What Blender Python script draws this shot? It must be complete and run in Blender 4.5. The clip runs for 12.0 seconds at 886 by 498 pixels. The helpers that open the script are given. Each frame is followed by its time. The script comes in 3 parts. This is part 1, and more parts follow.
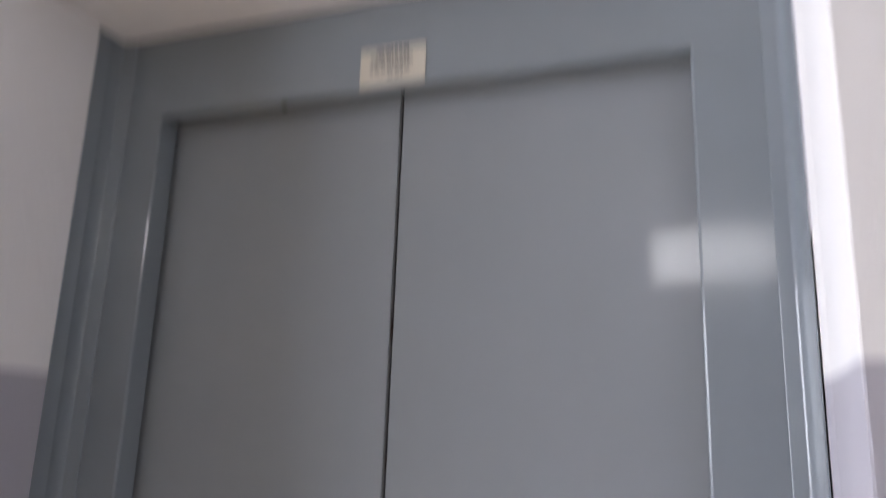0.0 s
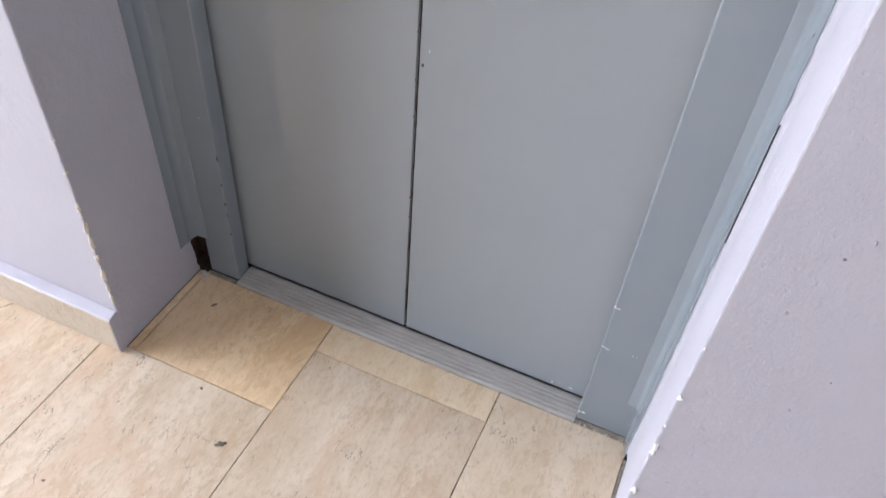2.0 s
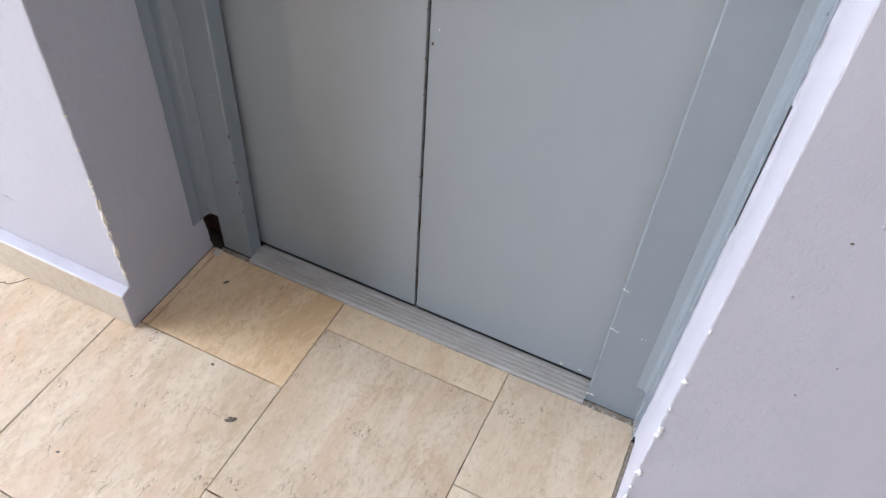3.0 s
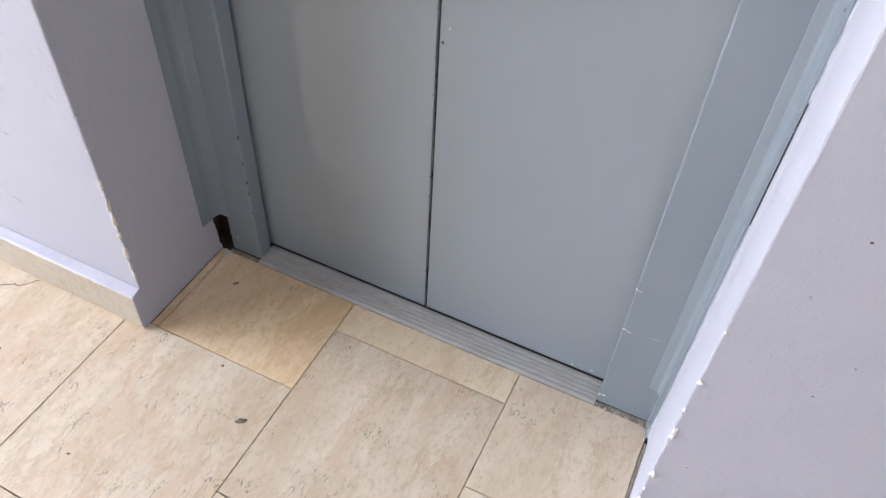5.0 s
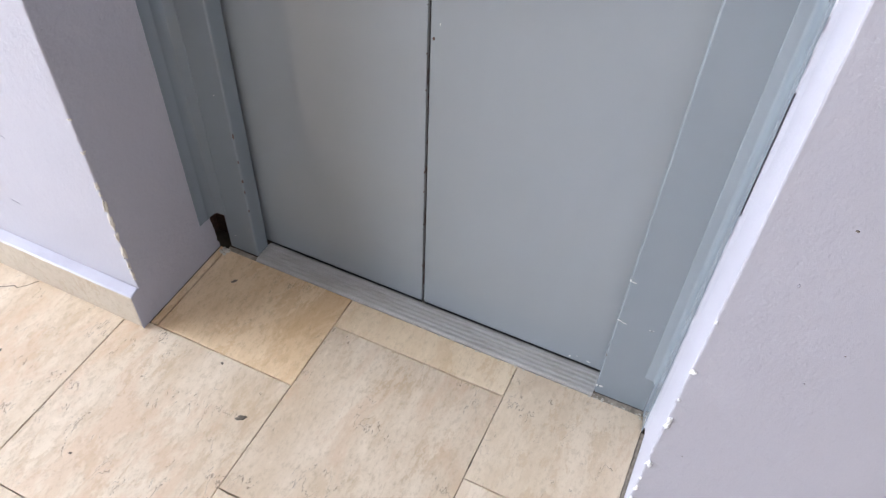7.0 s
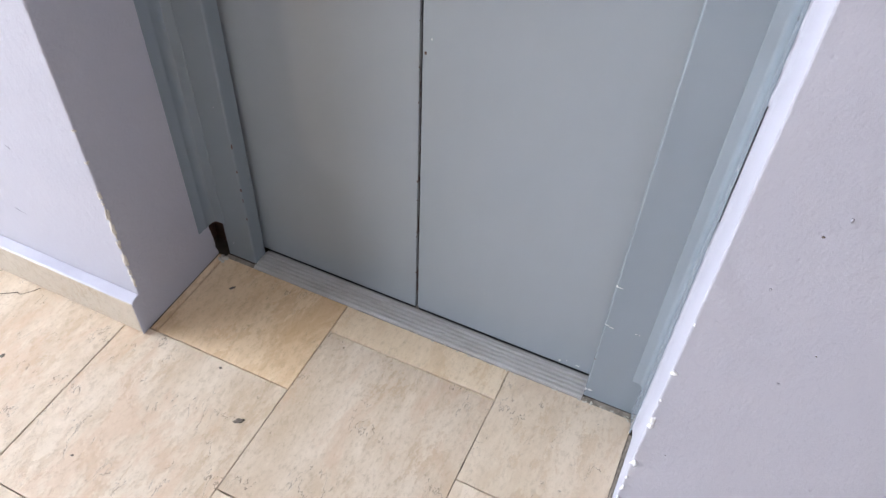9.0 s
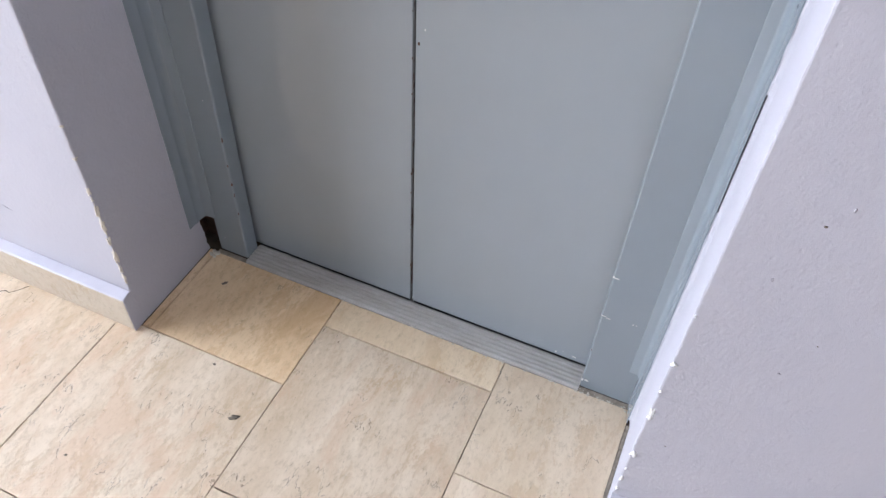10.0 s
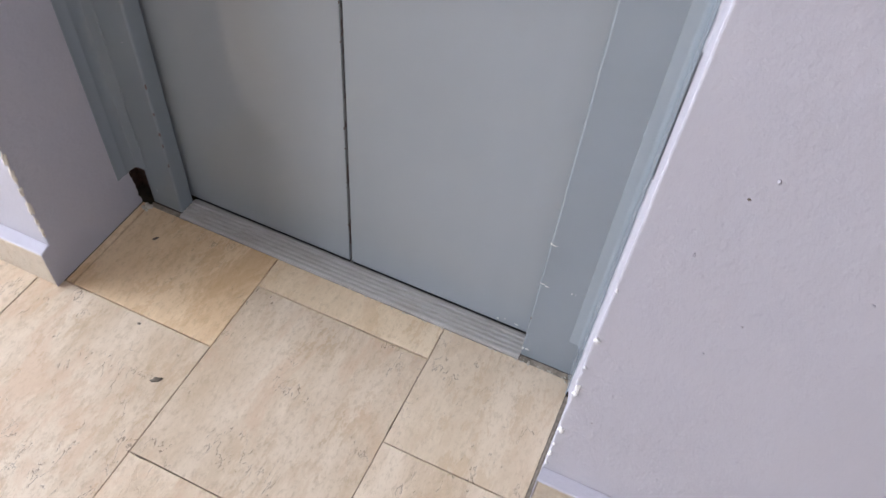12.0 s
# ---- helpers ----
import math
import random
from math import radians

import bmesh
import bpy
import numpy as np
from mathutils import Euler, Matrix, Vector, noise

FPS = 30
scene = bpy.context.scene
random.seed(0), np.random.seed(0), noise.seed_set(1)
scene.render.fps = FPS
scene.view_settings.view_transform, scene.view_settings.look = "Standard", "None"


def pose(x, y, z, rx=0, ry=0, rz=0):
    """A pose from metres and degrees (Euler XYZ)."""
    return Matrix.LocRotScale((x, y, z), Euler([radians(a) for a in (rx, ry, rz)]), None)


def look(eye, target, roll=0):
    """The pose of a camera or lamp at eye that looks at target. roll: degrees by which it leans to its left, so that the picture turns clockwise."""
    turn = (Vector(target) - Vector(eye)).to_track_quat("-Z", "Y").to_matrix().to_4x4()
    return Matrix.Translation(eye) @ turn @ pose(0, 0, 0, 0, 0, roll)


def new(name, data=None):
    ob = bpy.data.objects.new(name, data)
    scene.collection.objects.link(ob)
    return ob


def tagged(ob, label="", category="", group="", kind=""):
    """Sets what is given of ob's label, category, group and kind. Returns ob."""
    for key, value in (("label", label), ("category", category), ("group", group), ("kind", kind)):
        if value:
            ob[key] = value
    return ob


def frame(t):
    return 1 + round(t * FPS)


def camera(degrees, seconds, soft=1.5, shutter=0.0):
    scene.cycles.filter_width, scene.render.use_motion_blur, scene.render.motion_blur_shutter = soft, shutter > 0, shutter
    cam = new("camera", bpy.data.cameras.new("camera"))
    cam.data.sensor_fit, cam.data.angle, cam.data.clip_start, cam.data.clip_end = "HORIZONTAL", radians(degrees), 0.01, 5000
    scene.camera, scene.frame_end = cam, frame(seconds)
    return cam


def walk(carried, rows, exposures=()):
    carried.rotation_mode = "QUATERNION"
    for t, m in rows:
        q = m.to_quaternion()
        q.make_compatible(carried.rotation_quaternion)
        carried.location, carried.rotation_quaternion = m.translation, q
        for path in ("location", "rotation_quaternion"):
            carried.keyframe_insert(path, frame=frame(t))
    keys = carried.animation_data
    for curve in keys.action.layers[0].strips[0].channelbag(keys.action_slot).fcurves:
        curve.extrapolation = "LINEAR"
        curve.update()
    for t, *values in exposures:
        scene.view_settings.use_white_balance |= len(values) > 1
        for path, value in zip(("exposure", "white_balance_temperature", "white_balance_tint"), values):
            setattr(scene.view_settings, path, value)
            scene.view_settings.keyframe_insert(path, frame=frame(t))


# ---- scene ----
cam = camera(59.9, 12.0, soft=1.3, shutter=0.5)

PATH = [
    (0, (0.421, -0.914, 1.517), (-0.253, 0.91, 1.986), 2.0),
    (0.5, (0.403, -0.897, 1.434), (-0.242, 0.921, 0.904), 2.6),
    (1, (0.431, -0.887, 1.356), (-0.176, 0.618, 0.188), 3.9),
    (1.5, (0.428, -0.908, 1.328), (-0.09, 0.459, -0.036), 5.2),
    (2, (0.42, -0.911, 1.321), (-0.067, 0.404, -0.105), 5.4),
    (2.5, (0.423, -0.907, 1.317), (-0.046, 0.346, -0.169), 5.5),
    (3, (0.436, -0.903, 1.32), (-0.079, 0.359, -0.144), 4.7),
    (5, (0.429, -0.9, 1.314), (-0.104, 0.354, -0.151), 3.9),
    (5.5, (0.436, -0.9, 1.316), (-0.108, 0.344, -0.153), 3.4),
    (6, (0.437, -0.896, 1.321), (-0.1, 0.353, -0.145), 3.1),
    (6.5, (0.437, -0.897, 1.317), (-0.089, 0.344, -0.16), 2.9),
    (8.5, (0.46, -0.919, 1.349), (-0.091, 0.333, -0.11), 2.8),
    (9, (0.461, -0.925, 1.35), (-0.071, 0.336, -0.109), 3.0),
    (9.5, (0.449, -0.922, 1.348), (-0.053, 0.322, -0.135), 3.5),
    (10, (0.446, -0.919, 1.345), (-0.051, 0.336, -0.131), 3.2),
    (10.5, (0.438, -0.913, 1.347), (-0.066, 0.346, -0.122), 3.4),
    (11, (0.421, -0.922, 1.348), (-0.019, 0.346, -0.136), 5.9),
    (11.5, (0.469, -0.875, 1.316), (0.118, 0.335, -0.237), 4.8),
    (12, (0.511, -0.828, 1.301), (0.085, 0.364, -0.247), 6.1),
]
EXPOSURES = [(0, -0.94, 6700, 20), (0.5, -0.68, 6280, 22), (1, -0.60, 6150, 20), (1.5, -0.32, 6400, 17), (2.5, -0.25, 6580, 17), (3, -0.26, 6450, 15), (5, -0.27, 6430, 15), (8.4, -0.15, 6350, 15), (9, -0.22, 6330, 15), (10.8, -0.22, 6330, 15), (11.5, -0.10, 6480, 16), (12, -0.36, 6520, 17)]
walk(cam, [(t, look(eye, target, roll)) for t, eye, target, roll in PATH], EXPOSURES)

# ---- world and light ----
world = bpy.data.worlds.new("world")
scene.world = world
world.use_nodes = True
wn = world.node_tree
sky = wn.nodes.new("ShaderNodeTexSky")
sky.sky_type = "NISHITA"
sky.sun_disc = False
sky.sun_elevation, sky.sun_rotation = radians(40), radians(120)
wn.nodes["Background"].inputs["Strength"].default_value = 0.12
wn.links.new(sky.outputs["Color"], wn.nodes["Background"].inputs["Color"])

# plan, in metres
REVEAL_L, REVEAL_R = -0.4975, 0.5185
WALL_Y = -0.252                    # face of the lift wall
SOFFIT = 2.135
ROOM_L, ROOM_R, ROOM_BACK, CEIL = -4.60, 3.60, -8.00, 4.20
WIN = (-4.30, -0.50, 0.30, 2.80)   # landing window: y0, y1, z0, z1
TRANSOM = (-0.377, 1.075, 3.302, 3.975)  # high window in the back wall: x0, x1, z0, z1


def area(name, m, sx, sy, power, color):
    d = bpy.data.lights.new(name, "AREA")
    d.spread = radians(150)
    d.shape, d.size, d.size_y, d.energy, d.color = "RECTANGLE", sx, sy, power, color
    ob = new(name, d)
    ob.matrix_world = m
    return ob


area("window_daylight", look((ROOM_L - 0.10, (WIN[0] + WIN[1]) / 2, (WIN[2] + WIN[3]) / 2), (0, (WIN[0] + WIN[1]) / 2, (WIN[2] + WIN[3]) / 2 - 1.0)),
     WIN[1] - WIN[0] - 0.1, WIN[3] - WIN[2] - 0.1, 535, (0.825, 0.908, 1.0))
area("transom_daylight", look((0.349, ROOM_BACK - 0.185, 3.638), (0.349, 0, 3.638)),
     1.35, 0.58, 29, (0.95, 0.97, 1.0))

# ---- materials ----


class Nodes:
    """A node material with short names for the nodes used here."""

    def __init__(self, name, rough=0.6, metal=0.0, spec=0.5):
        self.mat = bpy.data.materials.new(name)
        self.mat.use_nodes = True
        self.t = self.mat.node_tree
        self.b = self.t.nodes["Principled BSDF"]
        self.b.inputs["Roughness"].default_value = rough
        self.b.inputs["Metallic"].default_value = metal
        self.b.inputs["Specular IOR Level"].default_value = spec
        self.coord = self.t.nodes.new("ShaderNodeTexCoord").outputs["Object"]

    def put(self, sock, value):
        if hasattr(value, "is_output"):
            self.t.links.new(value, sock)
        elif isinstance(value, (tuple, list)) and len(value) == 3 and len(sock.default_value) == 4:
            sock.default_value = (*value, 1)
        else:
            sock.default_value = value

    def scaled(self, scale, rot=(0, 0, 0), shift=None):
        n = self.t.nodes.new("ShaderNodeMapping")
        self.put(n.inputs["Vector"], self.coord)
        n.inputs["Scale"].default_value = scale
        n.inputs["Rotation"].default_value = rot
        if shift is not None:
            self.put(n.inputs["Location"], shift)
        return n.outputs[0]

    def noise(self, scale, detail=4, rough=0.55, vec=None, distortion=0.0):
        n = self.t.nodes.new("ShaderNodeTexNoise")
        self.put(n.inputs["Vector"], self.coord if vec is None else vec)
        n.inputs["Scale"].default_value, n.inputs["Detail"].default_value = scale, detail
        n.inputs["Roughness"].default_value, n.inputs["Distortion"].default_value = rough, distortion
        return n.outputs["Fac"]

    def cells(self, scale, vec=None, feature="DISTANCE_TO_EDGE"):
        n = self.t.nodes.new("ShaderNodeTexVoronoi")
        n.feature = feature
        self.put(n.inputs["Vector"], self.coord if vec is None else vec)
        n.inputs["Scale"].default_value = scale
        return n.outputs["Distance"]

    def ramp(self, fac, a, b, lo=0.0, hi=1.0):
        n = self.t.nodes.new("ShaderNodeMapRange")
        n.clamp = True
        for key, v in (("Value", fac), ("From Min", a), ("From Max", b), ("To Min", lo), ("To Max", hi)):
            self.put(n.inputs[key], v)
        return n.outputs[0]

    def math(self, op, a, b):
        n = self.t.nodes.new("ShaderNodeMath")
        n.operation = op
        self.put(n.inputs[0], a)
        self.put(n.inputs[1], b)
        return n.outputs[0]

    def mix(self, fac, a, b, blend="MIX"):
        n = self.t.nodes.new("ShaderNodeMix")
        n.data_type, n.blend_type = "RGBA", blend
        self.put(n.inputs[0], fac)
        self.put(n.inputs[6], a)
        self.put(n.inputs[7], b)
        return n.outputs[2]

    def axis(self, which):
        n = self.t.nodes.new("ShaderNodeSeparateXYZ")
        self.put(n.inputs[0], self.coord)
        return n.outputs[which]

    def rnd(self):
        return self.t.nodes.new("ShaderNodeObjectInfo").outputs["Random"]

    def bump(self, height, strength=0.3, distance=0.002):
        n = self.t.nodes.new("ShaderNodeBump")
        n.inputs["Strength"].default_value, n.inputs["Distance"].default_value = strength, distance
        self.put(n.inputs["Height"], height)
        self.put(self.b.inputs["Normal"], n.outputs[0])

    def done(self, color, rough=None):
        self.put(self.b.inputs["Base Color"], color)
        if rough is not None:
            self.put(self.b.inputs["Roughness"], rough)
        return self.mat


def wall_paint():
    """Emulsion: lilac dado up to 1.583 m, off-white above; roller grain, trowel marks, scuffs."""
    n = Nodes("two_tone_wall_paint", 0.62, spec=0.35)
    wob = n.noise(9.0, 2)
    line = n.math("ADD", n.axis("Z"), n.ramp(wob, 0, 1, -0.004, 0.004))
    upper = n.ramp(line, 1.581, 1.585)
    blotch = n.noise(2.2, 5)
    lilac = n.mix(n.ramp(blotch, 0.3, 0.7), LILAC_A, LILAC_B)
    white = n.mix(n.ramp(blotch, 0.3, 0.7), (0.80, 0.79, 0.78), (0.85, 0.84, 0.83))
    col = n.mix(upper, lilac, white)
    scuff = n.ramp(n.noise(6.0, 6, 0.7, n.scaled((1, 1, 0.35))), 0.68, 0.80, 0.0, 0.22)
    col = n.mix(scuff, col, (0.36, 0.34, 0.36))
    grain = n.noise(210, 4, 0.7)
    peel = n.ramp(n.noise(55, 4, 0.6), 0.42, 0.72)
    trowel = n.noise(15, 5, 0.6, n.scaled((1, 1, 2.2), (0.5, 0.6, 0)))
    pits = n.ramp(n.cells(30, feature="F1"), 0.0, 0.10, 0.0, 1.0)
    h = n.math("ADD", n.math("MULTIPLY", grain, 0.75), n.math("ADD", n.math("MULTIPLY", peel, 0.55), n.math("ADD", n.math("MULTIPLY", trowel, 0.55), n.math("MULTIPLY", pits, 0.5))))
    n.bump(n.math("MULTIPLY", h, n.ramp(n.noise(3.5, 3), 0.35, 0.65, 0.65, 1.0)), 0.40, 0.0023)
    return n.done(col)


LILAC_A, LILAC_B = (0.386, 0.377, 0.418), (0.416, 0.407, 0.448)


def plain_paint(name, a, b, rough=0.6, bump=0.2, scale=3.0):
    n = Nodes(name, rough, spec=0.4)
    n.bump(n.noise(180, 3), bump, 0.001)
    return n.done(n.mix(n.ramp(n.noise(scale, 5), 0.3, 0.7), a, b))


def metal_paint(name, a, b, rough=0.3, rust=0.0):
    """Satin grey-blue enamel on sheet steel, a little uneven, with dust and small nicks."""
    n = Nodes(name, rough, spec=0.5)
    broad, fine = n.noise(1.7, 4), n.noise(120, 3)
    col = n.mix(n.ramp(broad, 0.3, 0.7), a, b)
    streak = n.noise(14, 3, 0.5, n.scaled((1.0, 1.0, 0.05)))
    col = n.mix(n.ramp(streak, 0.4, 0.75, 0, 0.08), col, (a[0] * 0.8, a[1] * 0.8, a[2] * 0.81))
    if rust:
        rusty = n.ramp(n.noise(38, 4, 0.6, n.scaled((1, 1, 0.4))), 0.62 - rust, 0.66 - rust)
        col = n.mix(rusty, col, (0.05, 0.022, 0.012))
    n.bump(n.math("ADD", n.math("MULTIPLY", fine, 0.12), n.math("MULTIPLY", n.noise(11, 3), 0.9)), 0.06, 0.002)
    return n.done(col, n.ramp(n.noise(6, 4), 0.3, 0.7, rough - 0.02, rough + 0.04))


def travertine(name, light, mid, warm, rough=0.36, crack=1.0):
    """Honed limestone, veined along the tile, with hairline cracks and pits; each tile differs."""
    n = Nodes(name, rough, spec=0.5)
    shift = n.t.nodes.new("ShaderNodeCombineXYZ")
    for k, f in ((0, 37.0), (1, 91.0), (2, 13.0)):
        n.put(shift.inputs[k], n.math("MULTIPLY", n.rnd(), f))
    off = shift.outputs[0]
    along = (1.7, 0.42, 1)
    vein = n.noise(5.5, 7, 0.66, n.scaled(along, (0, 0, -0.10), off), 0.2)
    patch = n.noise(20, 8, 0.76, n.scaled((1.5, 0.6, 1), (0, 0, -0.12), off), 0.12)
    band = n.noise(4.2, 3, 0.5, n.scaled(along, (0, 0, 0.12), off), 0.3)
    mott = n.noise(60, 6, 0.78, n.scaled((1.4, 0.7, 1), (0, 0, -0.1), off), 0.1)
    speck = n.noise(150, 3, 0.6, n.scaled((1.2, 0.7, 1), (0, 0, 0), off))
    pink = n.noise(6, 6, 0.7, n.scaled((1.5, 0.6, 1), (0, 0, -0.2), off), 0.5)
    col = n.mix(n.ramp(vein, 0.36, 0.64), light, mid)
    # tan flakes with ragged borders, thick in some bands and thin in others
    flake = n.math("MULTIPLY", n.ramp(patch, 0.515, 0.555), n.ramp(band, 0.38, 0.60, 0.15, 1.0))
    col = n.mix(n.math("MULTIPLY", flake, 0.62), col, (mid[0] * 0.88, mid[1] * 0.80, mid[2] * 0.69))
    col = n.mix(n.ramp(patch, 0.44, 0.36, 0, 0.55), col, (light[0] * 1.06, light[1] * 1.06, light[2] * 1.07))
    col = n.mix(n.ramp(mott, 0.52, 0.62, 0, 0.45), col, (mid[0] * 0.74, mid[1] * 0.71, mid[2] * 0.65))
    col = n.mix(n.ramp(mott, 0.44, 0.32, 0, 0.40), col, (light[0] * 1.08, light[1] * 1.08, light[2] * 1.09))
    col = n.mix(n.ramp(speck, 0.54, 0.70, 0, 0.25), col, (mid[0] * 0.70, mid[1] * 0.67, mid[2] * 0.62))
    col = n.mix(n.ramp(pink, 0.51, 0.60, 0, 0.45), col, warm)
    # short hairline cracks that follow the veins
    iso = n.noise(20, 4, 0.58, n.scaled((1.6, 0.6, 1), (0, 0, -0.15), off), 0.4)
    near = n.math("ABSOLUTE", n.math("SUBTRACT", iso, 0.5), 0.0)
    where = n.math("MULTIPLY", n.ramp(n.noise(28, 2, 0.5, n.scaled((1.2, 0.9, 1), (0, 0, 0), off)), 0.55, 0.58), n.ramp(n.noise(5, 2, 0.5, n.scaled((1, 1, 1), (0, 0, 0), off)), 0.44, 0.54, 0.2, 1.0))
    line = n.math("MULTIPLY", n.ramp(near, 0.0045, 0.0095, 1, 0), where)
    pit = n.ramp(n.noise(70, 2, 0.5, n.scaled((1.5, 0.55, 1), (0, 0, 0), off)), 0.765, 0.785)
    hole = n.math("MULTIPLY", n.math("MAXIMUM", line, pit), crack)
    col = n.mix(n.math("MULTIPLY", hole, 0.92), col, (0.16, 0.10, 0.065))
    tone = n.ramp(n.rnd(), 0, 1, 0.93, 1.05)
    val = n.t.nodes.new("ShaderNodeHueSaturation")
    n.put(val.inputs["Value"], tone)
    n.put(val.inputs["Color"], col)
    n.bump(n.math("SUBTRACT", n.math("ADD", n.math("MULTIPLY", mott, 0.25), n.math("MULTIPLY", flake, -0.35)), hole), 0.6, 0.0014)
    return n.done(val.outputs[0], n.ramp(mott, 0.3, 0.7, rough - 0.06, rough + 0.12))


M_WALL = wall_paint()
# paints of the unseen ceiling and back wall, kept dark to limit bounced light
M_CEIL = plain_paint("ceiling_paint", (0.33, 0.325, 0.32), (0.38, 0.375, 0.37), 0.8)
M_PLAIN = plain_paint("plain_lilac_paint", LILAC_A, LILAC_B, 0.6)
M_LEDGE = plain_paint("lilac_ledge_paint", (0.45, 0.44, 0.50), (0.50, 0.49, 0.55), 0.5, 0.4, 20)
M_PLASTER = plain_paint("bare_plaster", (0.55, 0.50, 0.42), (0.70, 0.66, 0.58), 0.9, 0.8, 60)
M_FILLER = plain_paint("white_filler", (0.80, 0.80, 0.80), (0.86, 0.86, 0.86), 0.7, 0.8, 60)
M_DOOR = metal_paint("door_enamel", (0.264, 0.291, 0.311), (0.288, 0.315, 0.335), 0.065)
M_FRAME = metal_paint("frame_enamel", (0.198, 0.228, 0.253), (0.217, 0.247, 0.272), 0.075)
M_EDGE = metal_paint("worn_door_edge", (0.10, 0.105, 0.11), (0.16, 0.165, 0.17), 0.5, 0.06)
M_TILE = travertine("travertine_tile", (0.800, 0.676, 0.528), (0.648, 0.512, 0.363), (0.648, 0.441, 0.286), 0.36, 0.75)
M_AMBER = travertine("amber_limestone_tile", (0.816, 0.629, 0.418), (0.721, 0.517, 0.312), (0.543, 0.333, 0.151), 0.4, 0.35)
M_PALE = travertine("plain_pale_tile", (0.752, 0.629, 0.479), (0.685, 0.559, 0.408), (0.627, 0.487, 0.338), 0.36, 0.8)
M_LIME = travertine("plain_limestone_tile", (0.805, 0.661, 0.479), (0.742, 0.589, 0.403), (0.669, 0.497, 0.317), 0.4, 0.35)
M_SKIRT = travertine("stone_skirting", (0.46, 0.40, 0.315), (0.43, 0.365, 0.285), (0.42, 0.34, 0.26), 0.42, 0.2)
M_GROUT = plain_paint("dirty_joint", (0.06, 0.046, 0.033), (0.12, 0.092, 0.067), 0.95, 0.8, 40)
M_MORTAR = plain_paint("crumbling_mortar", (0.24, 0.205, 0.165), (0.44, 0.38, 0.31), 0.95, 1.0, 70)
M_CAULK = plain_paint("painted_caulk", (0.46, 0.46, 0.50), (0.54, 0.54, 0.58), 0.6, 0.5, 30)
M_SCUFF = plain_paint("grey_scuff", (0.22, 0.215, 0.235), (0.28, 0.275, 0.30), 0.7, 0.3, 90)
M_STAIN = plain_paint("dark_gum", (0.12, 0.095, 0.072), (0.19, 0.155, 0.12), 0.8, 0.5, 90)
M_CHIPDARK = plain_paint("rusty_chip", (0.05, 0.026, 0.018), (0.11, 0.055, 0.035), 0.85, 0.6, 120)
M_CHIPPALE = plain_paint("pale_chip", (0.48, 0.48, 0.47), (0.60, 0.60, 0.58), 0.6, 0.4, 120)
# rust brown taken near black: the hole's shade is in this colour
M_DARKVOID = plain_paint("shade_dark_rust", (0.035, 0.018, 0.012), (0.075, 0.036, 0.024), 0.9, 0.8, 50)
M_BLACK = plain_paint("black_steel", (0.012, 0.012, 0.012), (0.02, 0.02, 0.02), 0.5, 0.2, 20)
M_SMEAR = plain_paint("rubbed_brown_enamel", (0.36, 0.265, 0.165), (0.44, 0.33, 0.21), 0.4, 0.3, 60)
M_PAPER = plain_paint("cream_label", (0.50, 0.47, 0.39), (0.56, 0.53, 0.45), 0.5, 0.1, 30)
M_INK = plain_paint("label_ink", (0.20, 0.19, 0.18), (0.27, 0.26, 0.25), 0.6, 0.1, 60)
M_VINYL = plain_paint("brown_vinyl", (0.22, 0.125, 0.04), (0.27, 0.155, 0.055), 0.5, 0.2, 40)
M_FRAMEW = plain_paint("white_window_frame", (0.74, 0.74, 0.73), (0.8, 0.8, 0.79), 0.4, 0.1)


def aluminium():
    n = Nodes("worn_aluminium", 0.42, 0.30)
    dirt = n.ramp(n.noise(30, 5, 0.65, n.scaled((0.35, 1, 1))), 0.42, 0.70, 0, 0.45)
    col = n.mix(dirt, (0.58, 0.565, 0.54), (0.36, 0.32, 0.27))
    n.bump(n.noise(240, 3), 0.2, 0.0006)
    return n.done(col, n.ramp(n.noise(18, 4), 0.3, 0.7, 0.34, 0.6))


M_ALU = aluminium()


def glass():
    n = Nodes("window_glass", 0.02)
    n.b.inputs["Transmission Weight"].default_value = 1.0
    return n.done((0.95, 0.97, 0.97))


def lamp_panel():
    n = Nodes("car_lamp_diffuser", 0.5)
    n.b.inputs["Emission Color"].default_value = (1.0, 0.72, 0.38, 1)
    n.b.inputs["Emission Strength"].default_value = 3.0
    return n.done((0.8, 0.75, 0.65))


M_GLASS, M_LAMP = glass(), lamp_panel()

# ---- mesh helpers ----


def mesh_of(name, bm, material):
    bmesh.ops.recalc_face_normals(bm, faces=bm.faces)
    me = bpy.data.meshes.new(name)
    bm.to_mesh(me)
    bm.free()
    me.materials.append(material)
    return me


def solid(name, bm, material):
    return new(name, mesh_of(name, bm, material))


def part(name, bm, material, parent, label=""):
    ob = solid(name, bm, material)
    ob.parent = parent
    return tagged(ob, label)


def empty(name, at=(0, 0, 0)):
    ob = new(name)
    ob.empty_display_size = 0.1
    ob.location = at
    return ob


def box(lo, hi, bevel=0.0, bm=None, segments=1):
    """A box between two corners, its edges rounded by bevel, added to bm."""
    out = bmesh.new() if bm is None else bm
    vs = [out.verts.new((x, y, z)) for x in (lo[0], hi[0]) for y in (lo[1], hi[1]) for z in (lo[2], hi[2])]
    fs = [out.faces.new([vs[i] for i in f]) for f in
          ((0, 1, 3, 2), (4, 6, 7, 5), (0, 4, 5, 1), (2, 3, 7, 6), (0, 2, 6, 4), (1, 5, 7, 3))]
    if bevel:
        es = {e for f in fs for e in f.edges}
        bmesh.ops.bevel(out, geom=list(es), offset=bevel, segments=segments, profile=0.5, affect="EDGES")
    return out


